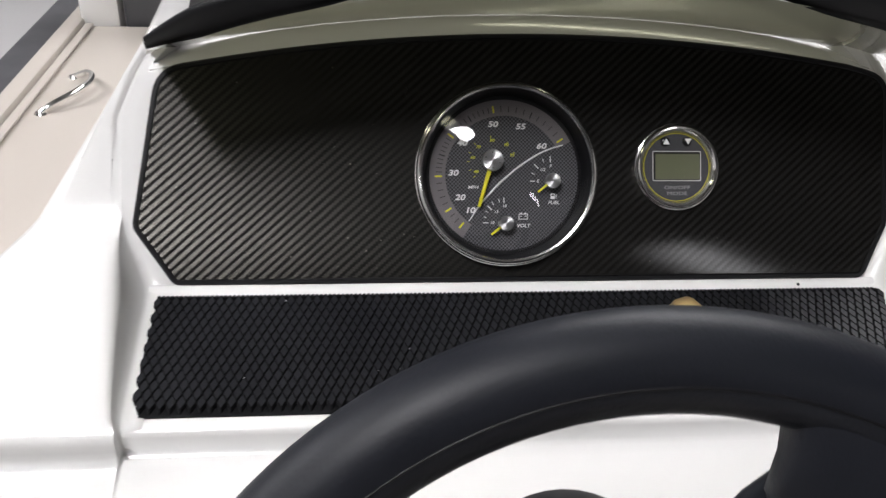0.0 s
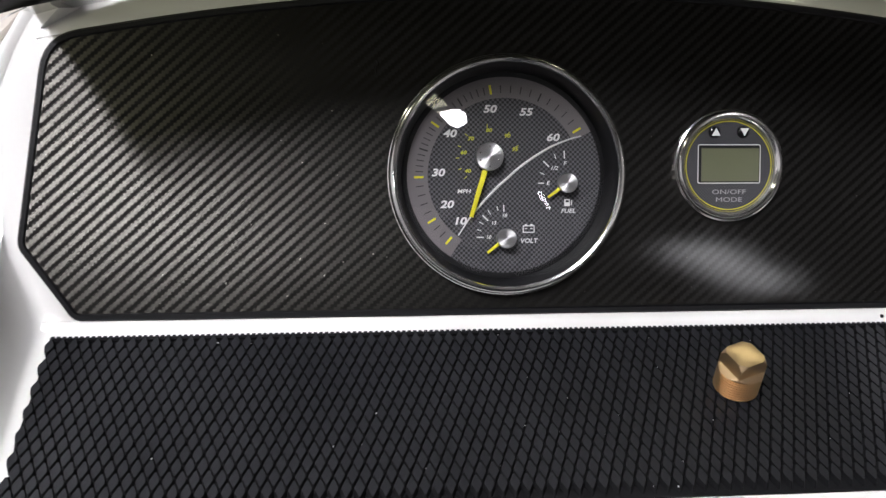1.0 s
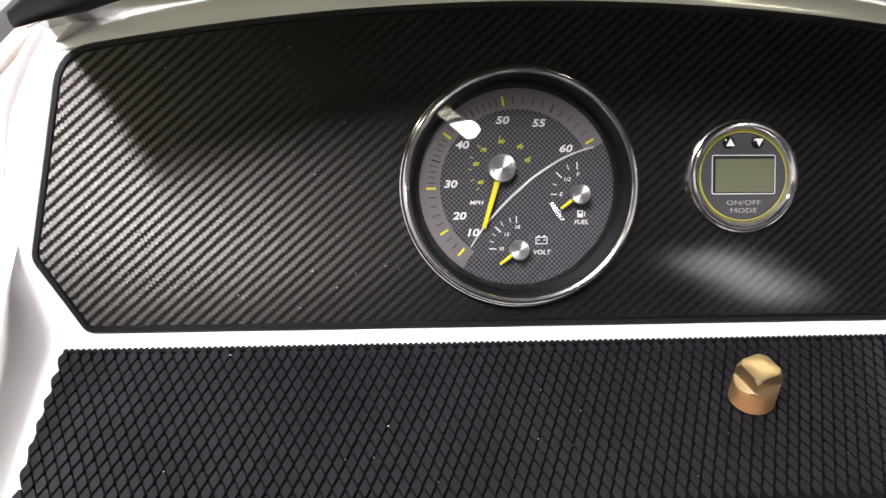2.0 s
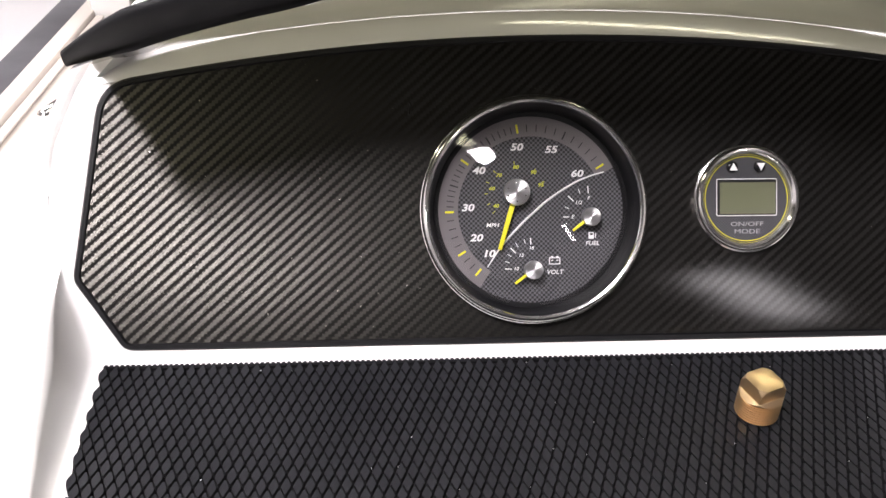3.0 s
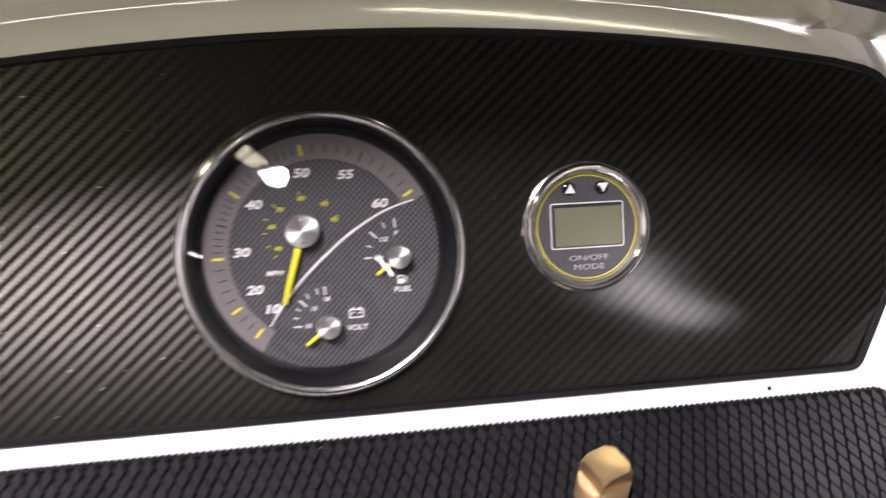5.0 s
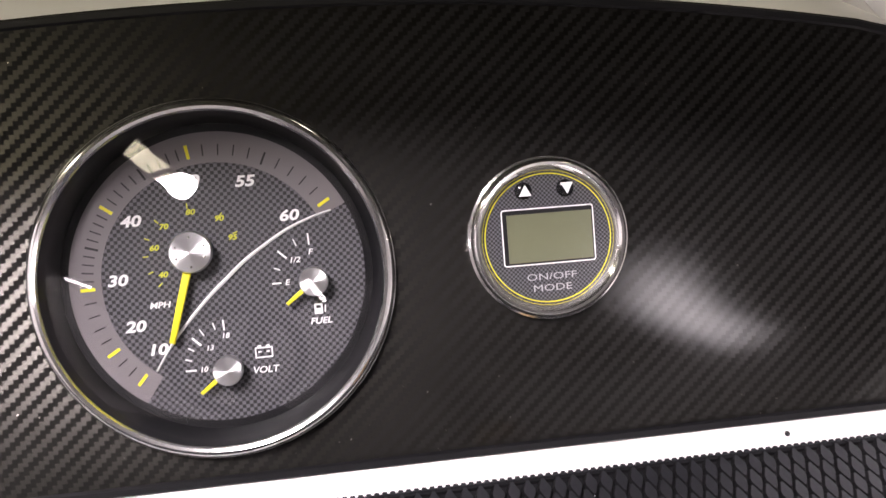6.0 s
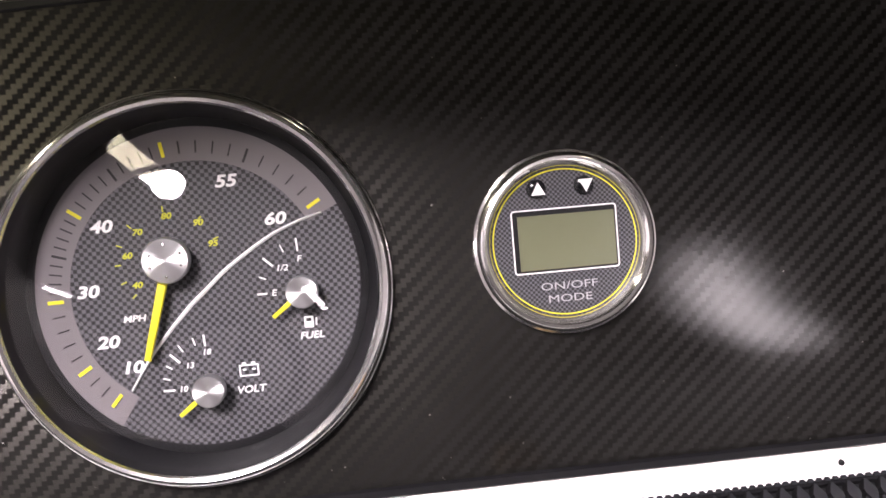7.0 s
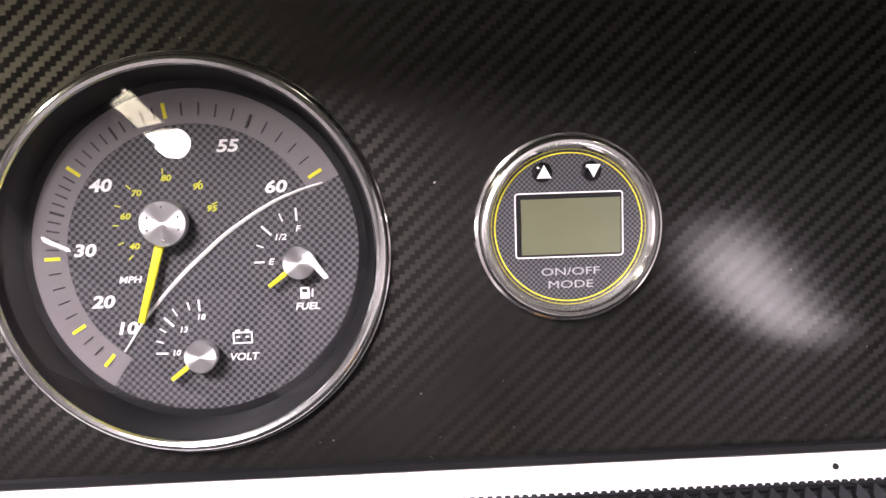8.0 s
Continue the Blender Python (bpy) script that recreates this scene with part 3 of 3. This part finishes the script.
    # needles and hubs
    for name, x, z, a, length, w, r in (("speed", 0.0, 0.0, 253.5, 0.0355, 0.0031, 0.0080), ("fuel", fx, fz, 217, 0.0135, 0.0019, 0.0056), ("volt", vx, vz, 217, 0.0135, 0.0019, 0.0056)):
        d = Vector((math.cos(radians(a)), math.sin(radians(a))))
        s = d.orthogonal()
        p, q = Vector((x, z)), Vector((x, z)) + d * length
        part(name + "_needle", plate([tuple(p + s * w * 0.55), tuple(q + s * w * 0.36), tuple(q - s * w * 0.36), tuple(p - s * w * 0.55)], 0.0040, 0.0052, 0.0003), YELLOW_INK, t, "bright yellow needle")
        part(name + "_hub", lathe([(r * 0.98, 0.0060), (r, 0.0040), (r, 0.0020), (r * 0.94, 0.0012), (0, 0.0011)], 48, x, z), SATIN, t, "spun aluminium hub cap")
        if name == "speed":
            for e in (22, -22, 90, 158, 202, 270):
                part("dimple", lathe([(0.00062, 0.0013), (0.00045, 0.0010), (0, 0.0007)], 12, x + 0.0056 * math.cos(radians(e)), z + 0.0056 * math.sin(radians(e))), CHROME, t)
    dome = []
    R, apex = 0.165, -0.0158
    for k in range(41):
        r = 0.0617 * k / 40
        dome.append((r, apex + R - math.sqrt(R * R - r * r)))
    # the dial and all that stands on it lie deep behind the bezel
    for ob in t.children:
        if ob.name.split(".")[0] not in ("bezel", "shroud"):
            ob.data.transform(Matrix.Translation((0, 0.0022, 0)))
    g = part("glass", lathe(dome, 128, GX, GZ), GLASS, t, "clear domed glass")
    g.visible_shadow = False


speedometer()

# ---------------------------------------------------------------- depth display
SX, SZ = 0.1362, -0.0055


def depth_display():
    t = thing("depth_gauge", DASH, "small round chrome-rimmed depth gauge with a blank grey-green display", "gauge", "dashboard gauges")
    part("bezel", lathe([(0.0298, 0.001), (0.0316, 0.0), (0.0319, -0.0010), (0.0317, -0.0020), (0.0309, -0.0024), (0.0308, -0.0034), (0.0302, -0.0050), (0.0293, -0.0058), (0.0283, -0.0056), (0.0272, -0.0044), (0.0263, -0.0028), (0.0257, -0.0010)], 96, SX, SZ), CHROME, t, "polished chrome bezel")
    part("face", lathe([(0.0, -0.0010), (0.0135, -0.0010), (0.0258, -0.0010)], 72, SX, SZ), FACE, t, "black honeycomb-printed face")
    part("yellow_ring", lathe([(0.02518, -0.0013), (0.0248, -0.0013)], 96, SX, SZ), YELLOW_INK, t, "thin yellow ring")
    x0, x1, z0, z1 = 0.1180, 0.1548, -0.0157, 0.0064
    o = rounded([(x0, z0, 0.0014), (x1, z0, 0.0014), (x1, z1, 0.0014), (x0, z1, 0.0014)])
    i = rounded([(x0 + 0.00045, z0 + 0.00045, 0.0009), (x1 - 0.00045, z0 + 0.00045, 0.0009), (x1 - 0.00045, z1 - 0.00045, 0.0009), (x0 + 0.00045, z1 - 0.00045, 0.0009)])
    part("display_border", ring_plate(o, i, -0.0014), WHITE_INK, t, "thin white display border")
    part("display_well", plate(i, -0.0012, -0.0008), SHROUD, t)
    part("display", plate([(x0 + 0.0022, z0 + 0.0012), (x1 - 0.0010, z0 + 0.0012), (x1 - 0.0010, z1 - 0.0022), (x0 + 0.0022, z1 - 0.0022)], -0.0016, -0.0012), LCD, t, "blank grey-green liquid crystal display")
    for x, up in ((0.1279, 1), (0.1445, -1)):
        b = part("button", lathe([(0.0034, -0.0010), (0.0033, -0.0020), (0.0027, -0.0026), (0.0012, -0.0029), (0, -0.0030)], 32, x - 0.0004, 0.0133), BUTTON, t, "round glossy black push button")
        part("arrow", plate([(x - 0.0024, 0.0133 - 0.0021 * up), (x + 0.0024, 0.0133 - 0.0021 * up), (x, 0.0133 + 0.0022 * up)], -0.0033, -0.0027), WHITE_INK, b, "white arrow")
    lettering("button_label", "ON/OFF", 0.1366, -0.0206, -0.0013, 0.0037, GREY_INK, t, lean=0, wide=1.5)
    lettering("button_label", "MODE", 0.1366, -0.0250, -0.0013, 0.0037, GREY_INK, t, lean=0, wide=1.5)
    g = part("glass", lathe([(0.0, -0.0030), (0.012, -0.0029), (0.0258, -0.0026)], 72, SX, SZ), MATT_GLASS, t, "clear flat glass")
    g.visible_shadow = False


depth_display()

# ---------------------------------------------------------------- steering wheel
def steering_wheel():
    m = DASH @ pose(-0.003, -0.3614, -0.2620, -0.9, 0, -1.7)
    t = thing("steering_wheel", m, "black moulded three-spoke boat steering wheel with a thick rim", "steering wheel")
    R, n, s = 0.166, 128, 24
    rows = []
    for k in range(n):
        a = math.tau * k / n
        row = []
        for j in range(s):
            b = math.tau * j / s
            rr, h = 0.0170 * math.cos(b), 0.0165 * math.sin(b)
            row.append(((R + rr) * math.cos(a), h, (R + rr) * math.sin(a)))
        rows.append(row)
    rows.append(rows[0])
    bm = grid(rows, close=True)
    bmesh.ops.remove_doubles(bm, verts=bm.verts, dist=1e-6)
    part("rim", bm, LEATHER, t, "thick black grained rim")
    # seam along the rim's face
    seam = [((R - 0.0068) * math.cos(math.tau * k / n), -0.0150, (R - 0.0068) * math.sin(math.tau * k / n)) for k in range(n + 1)]
    part("seam", tube(seam, 0.0005, 8, caps=False), BLACK_EDGE, t, "moulded seam")
    for a in (61.5, 181.5, 301.5):
        d = Vector((math.cos(radians(a)), 0, math.sin(radians(a))))
        w = Vector((-d.z, 0, d.x))
        for name, label, stations in (("spoke_pad", "moulded pad joining spoke and rim", ((0.160, 0.046, 0.000, 0.0125), (0.151, 0.0385, 0.0005, 0.0125), (0.145, 0.0335, 0.001, 0.012), (0.138, 0.0305, 0.002, 0.0115), (0.130, 0.0285, 0.004, 0.0105), (0.1245, 0.0265, 0.007, 0.0085), (0.122, 0.023, 0.011, 0.004))),
                                      ("spoke", "flat black spoke", ((0.030, 0.024, 0.056, 0.006), (0.070, 0.026, 0.046, 0.006), (0.105, 0.0275, 0.028, 0.006), (0.120, 0.0270, 0.020, 0.006), (0.134, 0.024, 0.012, 0.005)))):
            rows = []
            for r, half, y, thick in stations:
                c = d * r
                ring = [(math.copysign(abs(math.cos(math.tau * k / 20)) ** 0.45, math.cos(math.tau * k / 20)), math.copysign(abs(math.sin(math.tau * k / 20)) ** 0.6, math.sin(math.tau * k / 20))) for k in range(20)]
                rows.append([c + w * (half * cx) + Vector((0, y + thick * cy, 0)) for cx, cy in ring])
            bm = grid(rows, close=True)
            bm.verts.ensure_lookup_table()
            bm.faces.new(bm.verts[:20])
            bm.faces.new(bm.verts[-20:])
            part(name, bm, LEATHER, t, label, sharp=50)
    part("hub", lathe([(0.0, 0.020), (0.030, 0.022), (0.040, 0.032), (0.042, 0.060), (0.036, 0.075), (0.0, 0.076)], 48), LEATHER, t, "round black wheel hub")
    col = bmesh.new()
    lathe([(0.020, 0.07), (0.020, 0.13), (0.045, 0.17), (0.060, 0.20), (0.0615, 0.235), (0.0, 0.236)], 40, 0.015, 0, col)
    part("column_boot", col, BLACK_EDGE, t, "black steering column boot")


steering_wheel()

# ---------------------------------------------------------------- brass plug
def mat_point(x, s, h=0.0):
    """A place on the shelf: s from its back edge to its front, h over it."""
    n = Vector((0, MAT_A.z - MAT_B.z, MAT_B.y - MAT_A.y)).normalized()
    n = n if n.z > 0 else -n
    p = MAT_A.lerp(MAT_B, s) + n * h
    return Vector((x, p.y, p.z))


SHELF_N = (mat_point(0, 0, 1) - mat_point(0, 0, 0)).normalized()
SHELF_T = (MAT_B - MAT_A).normalized()
SHELF = DASH @ Matrix(((1, 0, 0, 0), (0, -SHELF_T.y, SHELF_N.y, MAT_A.y), (0, -SHELF_T.z, SHELF_N.z, MAT_A.z), (0, 0, 0, 1)))


def drain_plug():
    m = SHELF @ pose(0.1225, -0.0490, 0.0042, -4, 0, 20)
    t = thing("drain_plug", m, "brass threaded drain plug with a square head, standing on the mat", "plug")
    prof = [(0.0, 0.0), (0.0102, 0.0), (0.0110, 0.0006)]
    for k in range(8):
        z = 0.0006 + k * 0.00170
        prof += [(0.0104, z), (0.0124, z + 0.0008), (0.0124, z + 0.0011), (0.0104, z + 0.0017)]
    prof += [(0.0123, 0.0145), (0.0123, 0.0148)] + [(min(0.0123, 0.0123 - 0.65 * (z - 0.0218)), z) for z in [0.0152 + 0.0005 * k for k in range(20)]] + [(0.0100, 0.0254), (0.0060, 0.0260), (0.0, 0.0261)]
    # square head: the upper turned part is cut flat on four sides
    bm = bmesh.new()
    steps = 96
    rings = []
    for r, z in prof:
        if r == 0:
            rings.append([bm.verts.new((0, 0, 0.94 * z))])
            continue
        row = []
        for k in range(steps):
            a = math.tau * k / steps
            rr = r
            if z > 0.0143:
                rr = min(r, (0.0123 - 0.0036 * smoothstep(0.0140, 0.0170, z)) / max(abs(math.cos(a)), abs(math.sin(a))))
            row.append(bm.verts.new((0.94 * rr * math.cos(a), 0.94 * rr * math.sin(a), 0.94 * z)))
        rings.append(row)
    for a, b in zip(rings, rings[1:]):
        for k in range(steps):
            n = (k + 1) % steps
            bm.faces.new(list(dict.fromkeys([a[k % len(a)], a[n % len(a)], b[n % len(b)], b[k % len(b)]])))
    part("plug_body", bm, BRASS, t, sharp=25)


drain_plug()

# ---------------------------------------------------------------- boat's side deck beside the console
DECK = 1.112


def side_deck():
    z = DECK
    solid("side_deck", box(-0.814, -0.25, -1.5, 1.756, z - 0.04, z, 0.006), CREAM, Matrix(), "cream gelcoat side deck of the boat", "deck", "structure")
    solid("gunwale", box(-0.862, -0.817, -1.5, 2.68, 0.0, z + 0.018, 0.009), CREAM, Matrix(), "cream moulded gunwale edge with a raised lip", "gunwale", "structure")
    solid("gunwale_step", box(-0.812, -0.790, -1.5, 1.752, z + 0.002, z + 0.009, 0.004), CREAM, Matrix(), "low moulded step along the gunwale", "gunwale", "structure")
    solid("rub_rail", box(-0.964, -0.865, -1.5, 2.98, z - 0.15, z - 0.0075, 0.018), DARK_GREY, Matrix(), "dark grey rubber rub rail along the hull", "rub rail", "structure")
    solid("cockpit_sole", box(-0.575, 1.25, -1.2, 1.6, 0.56, 0.60), CREAM, Matrix(), "pale moulded cockpit floor of the boat", "deck", "structure")
    solid("hull_side", box(1.252, 1.282, -1.2, 1.6, 0.0, 1.15, 0.006), GELCOAT, Matrix(), "plain white hull side closing the cockpit", "hull", "structure")
    solid("console_base", box(-0.232, 0.278, -0.33, 0.12, 0.602, 1.352, 0.01), GELCOAT, Matrix(), "plain white moulded base under the dashboard", "console base", "structure")
    solid("bulkhead", box(-0.829, -0.724, 1.764, 1.854, z - 0.075, z + 0.45, 0.015), GELCOAT, Matrix(), "white moulded post at the end of the side deck", "post", "structure")
    solid("dark_cushion", box(-0.716, -0.25, 1.764, 1.93, z - 0.075, z + 0.375, 0.022), DARK_GREY, Matrix(), "dark grey upholstered cushion edge", "cushion")


side_deck()


def grab_handle():
    t = thing("grab_handle", Matrix.Translation((-0.75, 1.28, DECK)), "curved polished steel grab handle on the side deck", "handle")
    pts = [(-0.009, -0.097, 0.0), (0.012, -0.084, 0.014), (0.046, -0.046, 0.024), (0.066, 0.004, 0.027), (0.062, 0.052, 0.026), (0.038, 0.092, 0.018), (0.004, 0.110, 0.0)]
    part("bar", tube(curve_through(pts, 6), 0.0075, 14), CHROME, t)
    for x, y in ((-0.009, -0.097), (0.004, 0.110)):
        bm = bmesh.new()
        bmesh.ops.create_cone(bm, cap_ends=True, segments=24, radius1=0.014, radius2=0.011, depth=0.004, matrix=Matrix.Translation((x, y, 0.002)))
        part("foot", bm, CHROME, t)


grab_handle()


# ---------------------------------------------------------------- rubber mat, its pieces last
def rubber_mat():
    t = thing("rubber_mat", SHELF, "black ribbed rubber mat with raised diamonds on the shelf", "mat")
    depth = (MAT_B - MAT_A).length
    y0, y1 = -0.0022, -depth + 0.0028

    def left(y):
        return -0.2385 + 0.0035 * (-y / depth)

    def end(y):
        return 0.2875 - 0.0035 * (-y / depth)

    part("mat_sheet", grid([[(left(y) + 0.002 if y > -0.006 else left(y) - 0.0006, y, z), (end(y), y, z)] for y, z in ((y0 - 0.0022, 0.0002), (y0 - 0.0022, 0.0014), (y1, 0.0014), (y1, 0.0002))]), MAT_BASE_SHADE, t, smooth=False)
    part("mat_hem", box(left(y0) + 0.003, end(y0), y0 - 0.0034, y0 - 0.0010, 0.0004, 0.0031, 0.0005), MAT_BASE_SHADE, t, "plain hem along the mat's back edge")
    w, l, h = 0.0060, 0.0142, 0.0030

    def piece(bm, x, y):
        hw, hl = w * 0.52, l * 0.56
        ring = ((-1, 0.15), (-1, -0.15), (-0.14, -0.90), (0.14, -0.90), (1, -0.15), (1, 0.15), (0.18, 0.90), (-0.18, 0.90))
        a = [bm.verts.new((x + hw * 0.94 * c, y + hl * 0.95 * d, 0.0014)) for c, d in ring]
        b = [bm.verts.new((x + hw * 0.70 * c, y + 0.0002 + hl * 0.66 * d, 0.0014 + h)) for c, d in ring]
        bm.faces.new(b)
        # sides take the darker rubber: their shade is put into the colour
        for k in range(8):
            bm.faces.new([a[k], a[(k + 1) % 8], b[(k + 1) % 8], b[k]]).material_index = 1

    one = bmesh.new()
    piece(one, 0, 0)
    shared = mesh_of("diamond", one, MAT_TOP, smooth=False)
    shared.materials.append(MAT_BASE_SHADE)
    rest = bmesh.new()
    count = 0
    rows = int((y0 - y1) / (l / 2)) + 1
    for r in range(rows):
        y = y0 - 0.0012 - r * l / 2
        if y < y1 + 0.0052:
            continue
        x = left(y) + w * (0.5 if r % 2 else 0.0)
        while x < end(y):
            if r == 0 and x > left(y) + 0.0035:
                for q in (0, 1):
                    xs = x - q * w / 2
                    lip = [(xs - w * 0.22, y - 0.001), (xs + w * 0.22, y - 0.001), (xs + w * 0.13, y + 0.0007), (xs - w * 0.13, y + 0.0007)]
                    low, up = [rest.verts.new((px, py, 0.0006)) for px, py in lip], [rest.verts.new((px, py, 0.0034)) for px, py in lip]
                    rest.faces.new(up)
                    # the same painted shade on the sides of the edge teeth
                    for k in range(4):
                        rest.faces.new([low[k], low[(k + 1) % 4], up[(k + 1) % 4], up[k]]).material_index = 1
            elif r and x > left(y) + 0.0022:
                if r > 1 and 0.075 < x < 0.170 and count < 300:
                    d = new("diamond", shared)
                    d.parent = t
                    d.location = (x, y, 0)
                    count += 1
                else:
                    piece(rest, x, y)
            x += w
    ob = part("diamond_field", rest, MAT_TOP, t, smooth=False)
    ob.data.materials.append(MAT_BASE_SHADE)
    tagged(ob, kind="stuff")


rubber_mat()


def dust():
    """Pale crumbs strewn over the mat."""
    rng = random.Random(5)
    bm = bmesh.new()
    for _ in range(70):
        x, y, r = rng.uniform(-0.22, 0.27), rng.uniform(-0.108, -0.008), rng.choice((0.00014, 0.0002, 0.00034))
        a = rng.uniform(0, math.pi)
        flat = [(x + r * k * math.cos(a + q), y + r * k * math.sin(a + q)) for q, k in ((0, 1.6), (1.4, 0.7), (3.0, 1.3), (4.5, 0.8))]
        low, up = [bm.verts.new((px, py, 0.0038)) for px, py in flat], [bm.verts.new((px, py, 0.0043)) for px, py in flat]
        bm.faces.new(up)
        for k in range(4):
            bm.faces.new([low[k], low[(k + 1) % 4], up[(k + 1) % 4], up[k]])
    solid("dust", bm, WHITE_INK, SHELF, "pale dust crumbs scattered on the rubber mat", "dust", "stuff", smooth=False)


dust()
